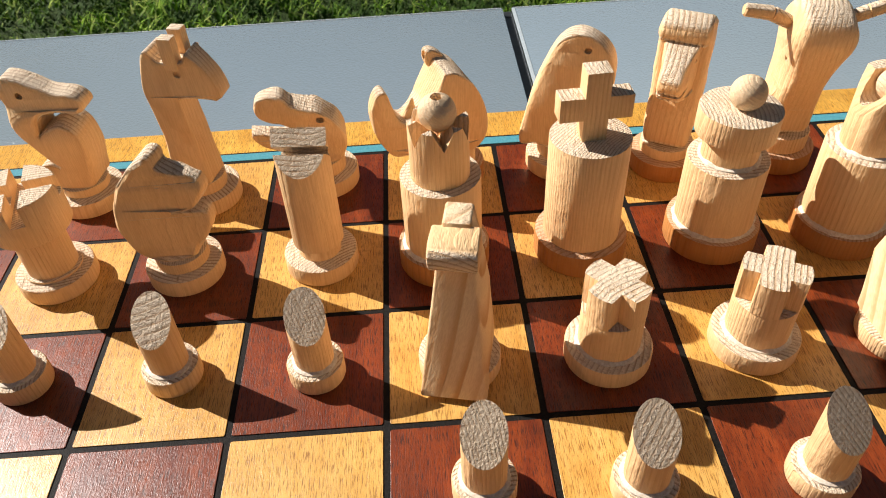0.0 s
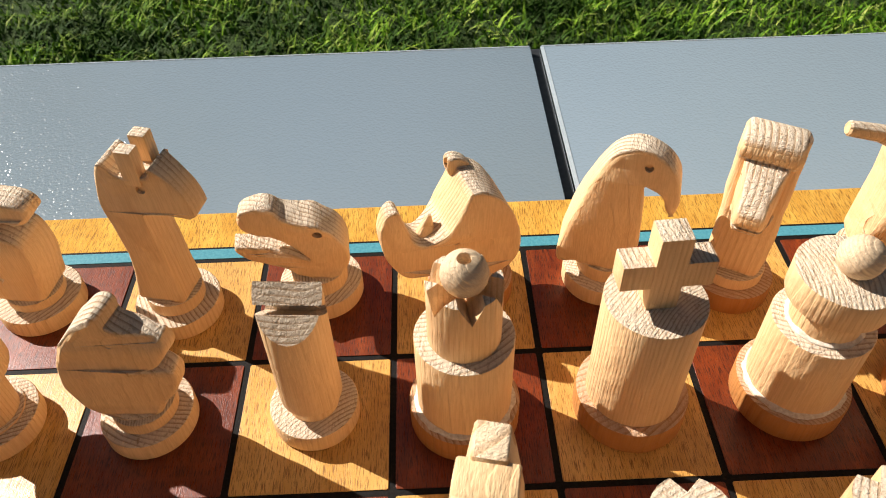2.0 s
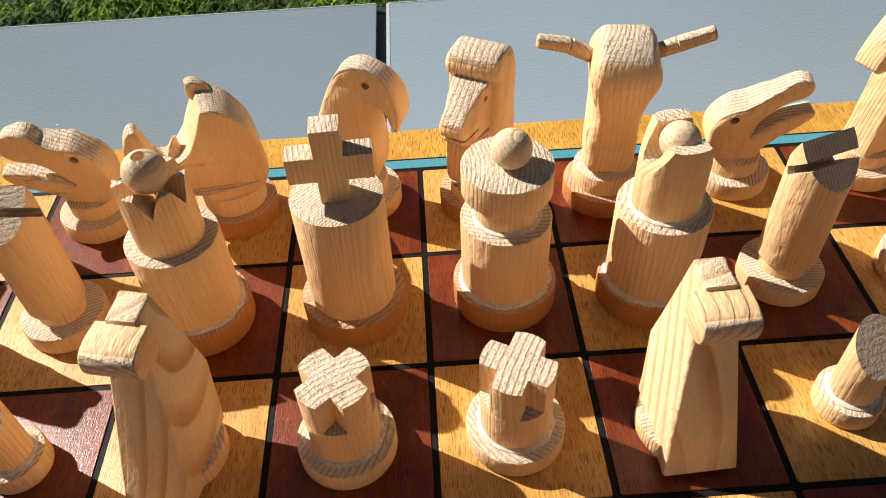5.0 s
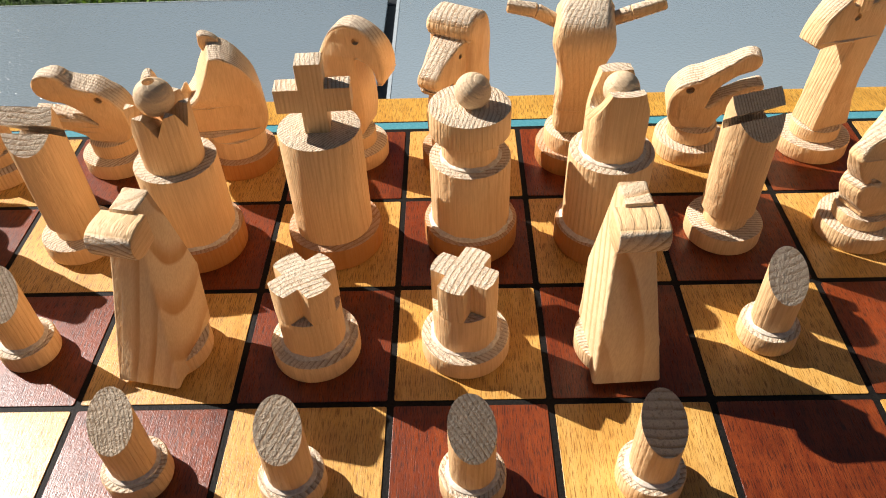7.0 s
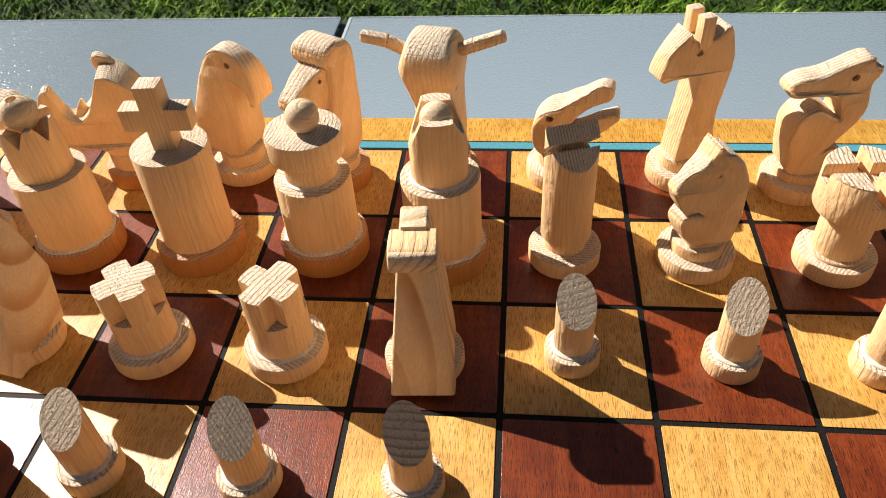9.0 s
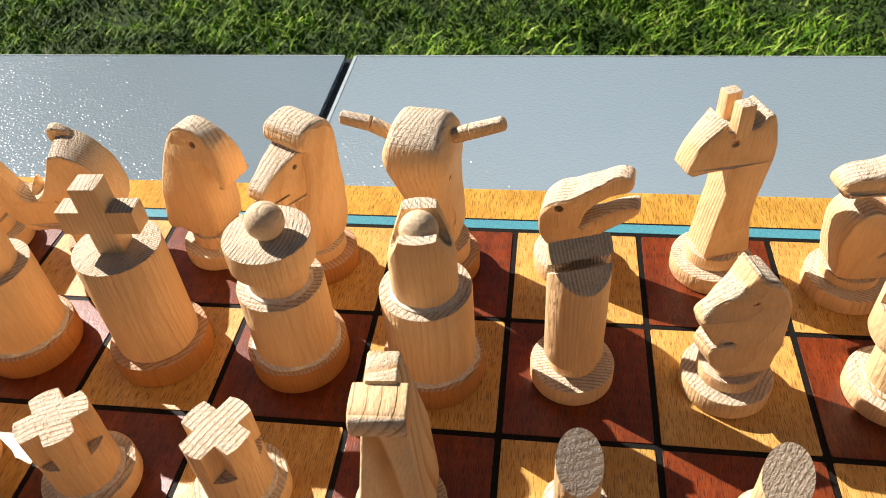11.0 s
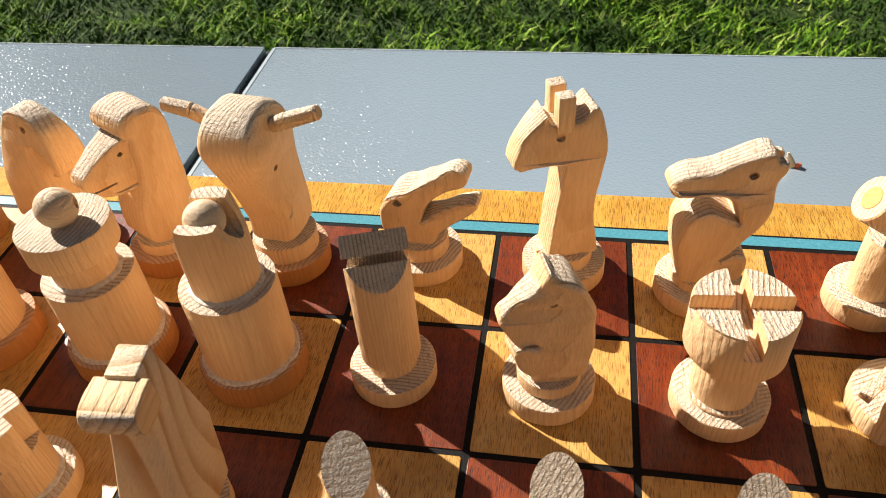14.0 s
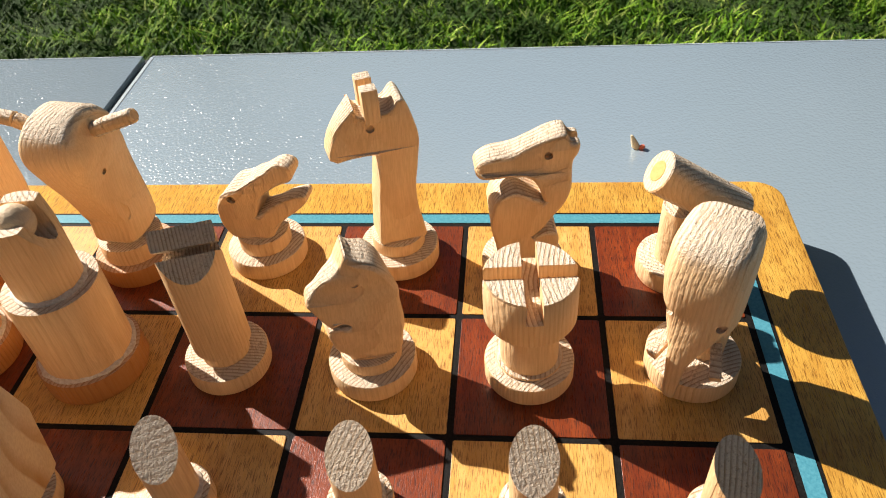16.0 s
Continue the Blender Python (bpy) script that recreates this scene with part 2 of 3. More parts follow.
def carved(outline, half, bevel=0.04, times=2, rough=0.006, seed=0):
    """A solid sawn to a side outline (ahead, up) and rounded along its edges. half: half its width, or a function of (ahead, up)."""
    pts = rounder(outline, times)
    n = len(pts)
    area = sum(pts[i][0] * pts[(i + 1) % n][1] - pts[(i + 1) % n][0] * pts[i][1] for i in range(n))
    sign = 1 if area > 0 else -1
    inward = []
    for i in range(n):
        ax, az = pts[i - 1]
        bx, bz = pts[(i + 1) % n]
        dx, dz = bx - ax, bz - az
        l = math.hypot(dx, dz) or 1
        inward.append((-dz / l * sign, dx / l * sign))
    width = half if callable(half) else (lambda s, z: half)
    bm = bmesh.new()
    rings = []
    for side, steps in ((-1, ((1.0, 0.0), (0.45, 0.3), (0.12, 0.65), (0.0, 1.0))), (1, ((0.0, 1.0), (0.12, 0.65), (0.45, 0.3), (1.0, 0.0)))):
        for inset, back in steps:
            ring = []
            for (x, z), (ix, iz) in zip(pts, inward):
                w = width(x, z)
                v = Vector((x + ix * bevel * inset, side * (w - bevel * back), z + iz * bevel * inset))
                v += noise.noise_vector(v * 7.0 + Vector((seed, 0, 0))) * rough
                ring.append(bm.verts.new(v))
            rings.append(ring)
    for a, b in zip(rings, rings[1:]):
        for i in range(n):
            bm.faces.new((a[i], a[(i + 1) % n], b[(i + 1) % n], b[i]))
    flat = [Vector((v.co.x, v.co.z, 0)) for v in rings[0]]
    for tri in geometry.tessellate_polygon([flat]):
        for ring in (rings[0], rings[-1]):
            bm.faces.new([ring[i] for i in tri])
    return bm


def loft(sections, n=40, rough=0.006, seed=0):
    """A solid from level sections (up, x, y, half x, half y, squareness)."""
    bm = bmesh.new()
    rings = []
    for z, cx, cy, rx, ry, e in sections:
        ring = []
        for i in range(n):
            a = 2 * math.pi * i / n
            c, s = math.cos(a), math.sin(a)
            v = Vector((cx + rx * math.copysign(abs(c) ** (2 / e), c), cy + ry * math.copysign(abs(s) ** (2 / e), s), z))
            v += noise.noise_vector(v * 7.0 + Vector((seed, 0, 0))) * rough
            ring.append(bm.verts.new(v))
        rings.append(ring)
    for a, b in zip(rings, rings[1:]):
        for i in range(n):
            bm.faces.new((a[i], a[(i + 1) % n], b[(i + 1) % n], b[i]))
    bm.faces.new(rings[0])
    bm.faces.new(rings[-1])
    return bm


def rod(a, b, r0, r1=None, n=20, soft=0.25):
    """A round peg from a to b with softened ends."""
    a, b = Vector(a), Vector(b)
    l, r1 = (b - a).length, r0 if r1 is None else r1
    bm = lathe([(r0 * (1 - soft), 0), (r0, r0 * soft), (r1, l - r1 * soft), (r1 * (1 - soft), l)], n)
    bm.transform(Matrix.Translation(a) @ (b - a).to_track_quat("Z", "Y").to_matrix().to_4x4())
    return bm


def sphere(c, r):
    bm = bmesh.new()
    bmesh.ops.create_uvsphere(bm, u_segments=40, v_segments=24, radius=r, matrix=Matrix.Translation(c))
    return bm


def joined(*bms):
    """One mesh of several touching pieces."""
    out = bmesh.new()
    for b in bms:
        me = bpy.data.meshes.new("tmp")
        b.to_mesh(me)
        b.free()
        out.from_mesh(me)
        bpy.data.meshes.remove(me)
    return out


def solid(bm, cutter, how="DIFFERENCE"):
    """bm cut by, joined or intersected with another closed mesh."""
    obs = []
    for b in (bm, cutter):
        bmesh.ops.recalc_face_normals(b, faces=b.faces)
        me = bpy.data.meshes.new("tmp")
        b.to_mesh(me)
        b.free()
        obs.append(new("tmp", me))
    mod = obs[0].modifiers.new("cut", "BOOLEAN")
    mod.operation, mod.object, mod.solver = how, obs[1], "EXACT"
    done = bpy.data.meshes.new_from_object(obs[0].evaluated_get(bpy.context.evaluated_depsgraph_get()))
    out = bmesh.new()
    out.from_mesh(done)
    bpy.data.meshes.remove(done)
    for o in obs:
        me = o.data
        bpy.data.objects.remove(o)
        bpy.data.meshes.remove(me)
    return out


def eyes(bm, s, z, half, r=0.028, depth=0.05):
    """Drills an eye on either side."""
    for side in (-1, 1):
        peg = rod((s, side * (half - depth), z), (s + 0.003, side * (half + 0.12), z + 0.002), r, n=14, soft=0.05)
        bmesh.ops.remove_doubles(bm, verts=bm.verts, dist=1e-5)
        bm = solid(bm, peg)
    return bm


# ---- ground and lawn ----
GROUND = -0.78 / S
bm = bmesh.new()
bmesh.ops.create_grid(bm, x_segments=40, y_segments=40, size=40 / S)
for v in bm.verts:
    v.co.z = GROUND + noise.noise(v.co * 0.02) * 0.3 if v.co.length < 200 else GROUND
tagged(part("ground", bm, LAWN), "mown lawn soil with short thatch under the grass", "ground", kind="structure")


def grass(count):
    """Bent blades in tufts over the stretch of lawn beyond the table."""
    rng = np.random.default_rng(5)
    x = rng.uniform(-2.2, 3.0, count)
    y = rng.uniform(0.15, 3.6, count)
    keep = np.sin(x * 9 + np.sin(y * 7) * 2) * np.sin(y * 11 + np.cos(x * 5)) + rng.uniform(-1, 1.6, count) > -0.1
    x, y = x[keep], y[keep]
    c = len(x)
    h = rng.uniform(0.015, 0.045, c) * (1 + 0.35 * np.sin(x * 6 + 1) * np.cos(y * 5))
    a = rng.uniform(0, 2 * np.pi, c)
    lean = rng.uniform(0.3, 1.8, c)
    w = rng.uniform(0.002, 0.0045, c)
    dx, dy = np.cos(a), np.sin(a)
    z0 = np.full(c, GROUND * S - 0.004)
    v = np.empty((c, 5, 3))
    for i, (f, k) in enumerate(((0.0, 1.0), (0.0, -1.0), (0.55, 0.8), (0.55, -0.8), (1.0, 0.0))):
        v[:, i, 0] = x + dx * lean * h * f * f - dy * w * k
        v[:, i, 1] = y + dy * lean * h * f * f + dx * w * k
        v[:, i, 2] = z0 + h * f
    base = np.arange(c)[:, None] * 5
    faces = np.concatenate([base + np.array([0, 1, 3]), base + np.array([0, 3, 2]), base + np.array([2, 3, 4])])
    me = bpy.data.meshes.new("grass")
    me.from_pydata(v.reshape(-1, 3).tolist(), [], faces.tolist())
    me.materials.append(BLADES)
    return tagged(new("grass", me), "short green lawn grass in uneven tufts", "grass", kind="stuff")


grass(200000)


# ---- trees beyond the lawn ----
LEAF = plain("tree_leaves", (0.03, 0.075, 0.015), (0.06, 0.12, 0.025), 3.0, 0.6)
BARK = plain("tree_bark", (0.08, 0.06, 0.045), (0.14, 0.11, 0.08), 18.0, 0.9, 0.02)


def tree(x, y, height, spread, seed, label):
    """A trunk with limbs and a crown of leaves gathered in clumps."""
    rng = np.random.default_rng(seed)
    t = thing("tree", label, "tree", "garden trees")
    t.location = (x, y, GROUND * S - 0.05)
    limbs, tips = [rod((0, 0, 0), (0.1 / S, 0, height * 0.45 / S), 0.22 / S, 0.15 / S, 14)], []
    for i in range(16):
        a, f = i * 2.4, 0.3 + 0.6 * rng.random()
        foot_ = Vector((0.1, 0, height * (0.3 + 0.15 * rng.random())))
        tip = Vector((math.cos(a) * spread * f, math.sin(a) * spread * f, height * (0.5 + 0.42 * rng.random())))
        limbs.append(rod(foot_ / S, tip / S, 0.08 / S, 0.03 / S, 8))
        tips.append(tip)
    part("trunk", joined(*limbs), BARK, t)
    n = 9000
    centre = np.array([tips[i % 16] for i in range(60)]) + rng.normal(0, spread * 0.22, (60, 3))
    p = centre[rng.integers(0, 60, n)] + rng.normal(0, spread * 0.13, (n, 3))
    u = rng.normal(0, 1, (n, 3))
    u /= np.linalg.norm(u, axis=1)[:, None]
    w = np.cross(u, rng.normal(0, 1, (n, 3)))
    w /= np.linalg.norm(w, axis=1)[:, None]
    v = np.stack([p - u * 0.16, p + w * 0.08, p + u * 0.16, p - w * 0.08], axis=1)
    me = bpy.data.meshes.new("crown")
    me.from_pydata(v.reshape(-1, 3).tolist(), [], (np.arange(n)[:, None] * 4 + np.arange(4)).tolist())
    me.materials.append(LEAF)
    crown_ob = new("crown", me)
    crown_ob.parent = t
    return t


tree(-6.0, 12.5, 11.0, 3.6, 3, "broad leafy garden tree beyond the lawn")
tree(5.6, 11.6, 11.0, 3.0, 8, "tall leafy garden tree beyond the lawn")


# ---- garden table ----
def table():
    top = -0.5
    t = thing("garden_table", "garden table with satin grey glass panels in a dark frame", "table")
    t.location = (0, 0, 0)
    far, near = 3.95, -17.0
    for x0, x1 in ((-18.0, 5.56), (5.68, 29.0)):
        pane = part("pane", block(x0, x1, near, far, top - 0.1, top, 0.02, seg=2), GLASS, t, "satin grey-blue glass panel")
        for a, b, c, d in ((x0 + 0.02, x1 - 0.02, far - 0.035, far - 0.02),):
            part("pane_edge", block(a, b, c, d, top - 0.09, top + 0.006), EDGE, pane, "pale ground glass edge")
        inner = x1 if x0 < 0 else x0
        w = -0.05 if x0 < 0 else 0.04
        lo, hi = sorted((inner, inner + w))
        if x0 > 0:
            part("pane_edge", block(lo, hi, near + 0.03, far - 0.05, top - 0.09, top + 0.006), EDGE, pane, "pale ground glass edge")
    part("frame_rail", block(-18.2, 29.2, far - 0.1, far + 0.1, top - 0.9, top - 0.102, 0.03), ALU, t)
    part("frame_rail", block(-18.2, 29.2, near - 0.1, near + 0.1, top - 0.9, top - 0.102, 0.03), ALU, t)
    for x in (-18.1, 5.62, 29.1):
        part("cross_rail", block(x - 0.35, x + 0.35, near + 0.1, far - 0.1, top - 0.9, top - 0.102, 0.03), ALU, t)
    for x in (-17.2, 28.2):
        for y in (near + 0.9, far - 0.9):
            part("leg", block(x - 0.5, x + 0.5, y - 0.5, y + 0.5, GROUND - 0.02, top - 0.3, 0.05), ALU, t)
    return t


table()


# ---- game board ----
def rounded_plate(x0, x1, y0, y1, z0, z1, r, b=0.02):
    pts = []
    for cx, cy, a0 in ((x1 - r, y1 - r, 0), (x0 + r, y1 - r, 90), (x0 + r, y0 + r, 180), (x1 - r, y0 + r, 270)):
        for i in range(7):
            a = radians(a0 + 15 * i)
            pts.append((cx + r * math.cos(a), cy + r * math.sin(a), cx, cy))
    bm = bmesh.new()
    rings = []
    for k, z in ((b, z0), (0, z0 + b), (0, z1 - b), (b * 0.3, z1 - b * 0.3), (b, z1)):
        f = (r - k) / r
        rings.append([bm.verts.new((cx + (x - cx) * f, cy + (y - cy) * f, z)) for x, y, cx, cy in pts])
    n = len(pts)
    for a, c in zip(rings, rings[1:]):
        for i in range(n):
            bm.faces.new((a[i], a[(i + 1) % n], c[(i + 1) % n], c[i]))
    bm.faces.new(rings[0])
    bm.faces.new(rings[-1])
    return bm


def board():
    t = thing("game_board", "large wooden game board with amber and mahogany squares", "game board")
    lo, hi = -12.58, 0.58
    part("panel", rounded_plate(-0.58, 12.58, lo, hi, -0.5, -0.012, 0.22), BORDER, t, "amber stained board with rounded corners")
    part("line_field", block(-0.155, 12.155, -12.155, 0.155, -0.0119, -0.007), BLACK, t, "black painted lines between the squares")
    strips = ((0.02 - 0.135, 12.135, 0.025, 0.13), (-0.115, 12.135, -12.13, -12.025), (-0.13, -0.025, -12.02, 0.02), (12.025, 12.13, -12.02, 0.02))
    for x0, x1, y0, y1 in strips:
        part("painted_strip", block(x0, x1, y0, y1, -0.008, -0.002), TEAL, t, "teal painted strip")
    return t


BOARD = board()


# ---- turned and carved pieces ----
def foot(t, r=0.29, h=0.15, collar=0.0, top=0.0):
    """A round base, darker and more orange under the large pieces, with a collar above."""
    part("base", drum(r, 0, h, 0.018), PINE_BASE if h > 0.165 else PINE, t)
    if collar:
        part("collar", drum(collar, h, top, 0.012), PINE_FINE, t)


def glue(t, r, z):
    """A lumpy bead of dried glue round a dowel where it meets the piece below."""
    bm = lathe([(r - 0.02, z - 0.004), (r + 0.022, z - 0.003), (r + 0.02, z + 0.01), (r - 0.004, z + 0.026)], 64)
    for v in bm.verts:
        lump = noise.noise(Vector((v.co.x * 16, v.co.y * 16, r * 9)))
        v.co.x *= 1 + 0.05 * lump
        v.co.y *= 1 + 0.05 * lump
        v.co.z += 0.008 * lump if v.co.z > z else 0
    part("glue_bead", bm, GLUE, t, "lumpy bead of dried pale glue")


def pawn(label):
    t = thing("pawn", label, "game piece", "slant-cut pawns")
    foot(t, 0.19, 0.15)
    body = drum(0.13, 0.15, 0.9, 0.004, 36)
    glue(t, 0.13, 0.15)
    cut = block(-1, 1, -1, 1, 0, 1, m=Matrix.Translation((0, 0, 0.565)) @ Matrix.Rotation(radians(46), 4, "X"))
    part("body", solid(body, cut), PINE, t)
    return t


def siege(label):
    """A tapering wedge with a round nose, set over a round base."""
    t = thing("wedge_piece", label, "game piece", "wedge pieces with round noses")
    foot(t, 0.275, 0.13)
    side = [(0.32, 0.035), (0.32, 0.035), (0.02, 0.98), (0.02, 0.98), (-0.06, 1.185), (-0.06, 1.185), (-0.24, 1.2), (-0.24, 1.2), (-0.34, 0.52), (-0.34, 0.52), (-0.22, 0.13), (-0.22, 0.13), (0.1, 0.02)]
    body = carved(side, lambda s, z: 0.215 - 0.115 * min(max(z - 0.1, 0) / 1.0, 1.1), 0.018, 1)
    part("body", body, PINE_WIDE, t, "flat-sawn pine wedge with bold curved grain")
    nose = carved([(-0.07, 0.98), (-0.07, 0.98), (0.07, 0.955), (0.14, 0.985), (0.165, 1.06), (0.14, 1.135), (0.07, 1.165), (-0.075, 1.165), (-0.075, 1.165)], 0.148, 0.012, 2, 0.004)
    part("nose", nose, PINE_END, t)
    for o in t.children:
        o.matrix_basis = Matrix.Rotation(radians(-90), 4, "Z")
    return t


def crown(label):
    t = thing("crown_piece", label, "game piece", "notched crown pieces")
    foot(t, 0.29, 0.15)
    part("body", drum(0.205, 0.15, 0.46, 0.006), PINE, t)
    glue(t, 0.205, 0.15)
    arms = solid(block(-0.3, 0.3, -0.088, 0.088, 0.462, 0.71, 0.006), block(-0.088, 0.088, -0.3, 0.3, 0.462, 0.71, 0.006), "UNION")
    part("notched_crown", solid(arms, drum(0.208, 0.3, 0.9), "INTERSECT"), PINE_BLOCK, t, "cross-shaped crown sawn from end grain")
    return t


def rook(label):
    t = thing("rook", label, "game piece", "rooks")
    foot(t, 0.29, 0.15, 0.215, 0.175)
    part("body", drum(0.185, 0.175, 0.56, 0.004), PINE, t)
    head = lathe([(0.19, 0.551), (0.275, 0.556), (0.285, 0.575), (0.285, 0.88), (0.272, 0.9)])
    head = solid(head, block(-0.5, 0.5, -0.055, 0.055, 0.80, 1.2))
    head = solid(head, block(-0.05, 0.05, -0.5, 0.5, 0.75, 1.2))
    part("battlement", head, PINE, t, "battlement with a sawn cross slot")
    return t


def bishop(label):
    t = thing("bishop", label, "game piece", "bishops")
    foot(t, 0.28, 0.15)
    part("collar", drum(0.16, 0.15, 0.26, 0.004), PINE, t)
    body = drum(0.192, 0.26, 1.5, 0.004)
    front = Matrix.Translation((0, 0.03, 1.2)) @ Matrix.Rotation(radians(48), 4, "X")
    back = Matrix.Translation((0, 0.05, 1.2)) @ Matrix.Rotation(radians(-62), 4, "X")
    body = solid(body, block(-1, 1, -1.5, 1.5, 0, 1, m=front))
    body = solid(body, block(-1, 1, -1.5, 1.5, 0, 1, m=back))
    body = solid(body, block(-1, 1, -0.165, -0.11, -0.2, 1, m=front))
    part("body", body, PINE_FINE, t, "mitre-shaped top with a sawn slit")
    return t


def knight(label, high):
    t = thing("knight", label, "game piece", "horse-head knights")
    foot(t, 0.29, 0.15, 0.2, 0.25)
    if high:
        o = [(-0.17, 0.24), (-0.29, 0.34), (-0.33, 0.55), (-0.31, 0.75), (-0.24, 0.9), (-0.13, 1.02), (-0.04, 1.1), (0.03, 1.15), (0.08, 1.12), (0.07, 1.05), (0.2, 1.0), (0.35, 0.95), (0.35, 0.95), (0.37, 0.87), (0.33, 0.77), (0.24, 0.69), (0.1, 0.69), (0.1, 0.69), (0.27, 0.7), (0.35, 0.67), (0.36, 0.57), (0.28, 0.42), (0.2, 0.34), (0.18, 0.24)]
        eye = (0.06, 0.92)
    else:
        o = [(-0.18, 0.24), (-0.24, 0.4), (-0.26, 0.7), (-0.22, 0.88), (-0.13, 1.01), (0.0, 1.07), (0.06, 1.14), (0.06, 1.14), (0.12, 1.04), (0.17, 0.97), (0.25, 0.92), (0.36, 0.86), (0.39, 0.78), (0.39, 0.78), (0.32, 0.65), (0.25, 0.57), (0.25, 0.57), (0.17, 0.6), (0.12, 0.57), (0.12, 0.57), (0.26, 0.57), (0.31, 0.49), (0.25, 0.37), (0.18, 0.31), (0.17, 0.24)]
        o = [(x * 0.86, z) for x, z in o]
        eye = (0.04, 0.9)
    head = carved(o, lambda s, z: 0.165 - 0.085 * max(0, min(1, s / 0.32)) - 0.04 * max(0, (z - 0.7) / 0.4), 0.03, 2, 0.022)
    part("head", eyes(head, eye[0], eye[1], 0.15, 0.022), PINE_BLOCK, t, "carved horse head with drilled eyes")
    return t


def queen(label):
    t = thing("queen", label, "game piece")
    foot(t, 0.345, 0.2)
    part("body", drum(0.29, 0.2, 0.82, 0.008), PINE, t)
    glue(t, 0.29, 0.2)
    up = drum(0.21, 0.82, 1.27, 0.004)
    for i in range(3):
        vee = carved([(0.0, 1.13), (0.0, 1.13), (0.085, 1.3), (0.085, 1.3), (-0.085, 1.3), (-0.085, 1.3)], 0.6, 0.001, 1, 0.0)
        vee.transform(Matrix.Rotation(radians(8 + 60 * i), 4, "Z"))
        up = solid(up, vee)
    part("crown", up, PINE, t, "upper cylinder with a toothed rim")
    ball = solid(sphere((0, 0, 1.32), 0.13), rod((0, -0.01, 1.38), (0, -0.02, 1.6), 0.04, soft=0.05))
    part("ball", ball, BALL, t, "drilled wooden ball")
    return t


def king(label):
    t = thing("king", label, "game piece")
    foot(t, 0.35, 0.2)
    part("body", drum(0.285, 0.2, 1.05, 0.006), PINE_FINE, t)
    cross = solid(block(-0.085, 0.085, -0.08, 0.08, 1.05, 1.565, 0.008), block(-0.25, 0.25, -0.075, 0.075, 1.21, 1.385, 0.008), "UNION")
    part("cross", cross, PINE, t, "plain square-edged wooden cross")
    return t


def minister(label):
    t = thing("disc_piece", label, "game piece")
    foot(t, 0.35, 0.2)
    part("body", drum(0.29, 0.2, 0.77, 0.012), PINE, t)
    glue(t, 0.29, 0.2)
    glue(t, 0.2, 0.77)
    part("neck", drum(0.2, 0.77, 0.98, 0.004), PINE, t)
    part("disc", drum(0.28, 0.98, 1.175, 0.008), PINE_FINE, t, "wide turned disc")
    ball = solid(sphere((0.02, -0.01, 1.287), 0.122), rod((0.1, 0.03, 1.297), (0.4, 0.1, 1.297), 0.035, soft=0.05))
    part("ball", ball, BALL, t, "drilled wooden ball")
    return t


def general(label):
    t = thing("pronged_piece", label, "game piece")
    foot(t, 0.345, 0.2)
    part("body", drum(0.295, 0.2, 0.83, 0.01), PINE, t)
    glue(t, 0.295, 0.2)
    glue(t, 0.21, 0.83)
    up = drum(0.21, 0.83, 1.38, 0.004)
    slot = carved([(-0.15, 1.8), (-0.15, 1.8), (-0.11, 1.3), (-0.02, 1.17), (0.05, 1.17), (0.1, 1.3), (0.13, 1.8), (0.13, 1.8)], 0.6, 0.01, 1, 0.0)
    slot.transform(Matrix.Rotation(radians(90), 4, "Z"))
    up = solid(up, slot)
    for side in (-1, 1):
        flank = carved([(side * 0.22, 1.08), (side * 0.22, 1.08), (side * 0.085, 1.42), (side * 0.06, 1.55), (side * 0.5, 1.55), (side * 0.5, 1.1)], 0.6, 0.01, 1, 0.0)
        up = solid(up, flank)
    up = solid(up, block(-1, 1, -1, 0.0, 0, 1, m=Matrix.Translation((0, 0, 1.34)) @ Matrix.Rotation(radians(-8), 4, "X")))
    part("pronged_top", up, PINE, t, "upper cylinder split into two carved prongs")
    part("ball", sphere((0, -0.01, 1.31), 0.118), BALL, t, "wooden ball held between the prongs")
    return t


def camel(label):
    t = thing("camel", label, "game piece", "carved camels")
    foot(t, 0.3, 0.15, 0.2, 0.23)
    o = [(0.18, 0.22), (0.21, 0.36), (0.25, 0.62), (0.21, 0.78), (0.09, 0.86), (0.02, 0.83), (-0.12, 0.74), (-0.12, 0.74), (-0.07, 0.92), (0.1, 0.95), (0.28, 0.93), (0.33, 0.97), (0.33, 1.03), (0.25, 1.09), (0.1, 1.1), (-0.02, 1.16), (-0.14, 1.22), (-0.26, 1.24), (-0.28, 1.2), (-0.28, 1.2), (-0.3, 1.17), (-0.36, 1.17), (-0.36, 1.09), (-0.31, 1.02), (-0.31, 0.85), (-0.27, 0.72), (-0.14, 0.54), (-0.05, 0.44), (-0.05, 0.44), (-0.14, 0.5), (-0.24, 0.44), (-0.24, 0.32), (-0.18, 0.22)]
    head = carved(o, lambda s, z: 0.17 - 0.06 * max(0, min(1, (z - 0.85) / 0.15)), 0.035, 2, 0.008, 3)
    head = solid(head, block(-0.5, -0.27, -0.035, 0.035, 1.1, 1.4))
    part("head_and_neck", eyes(head, -0.15, 1.09, 0.11, 0.03), PINE_BLOCK, t, "carved camel head on a curved neck")
    return t


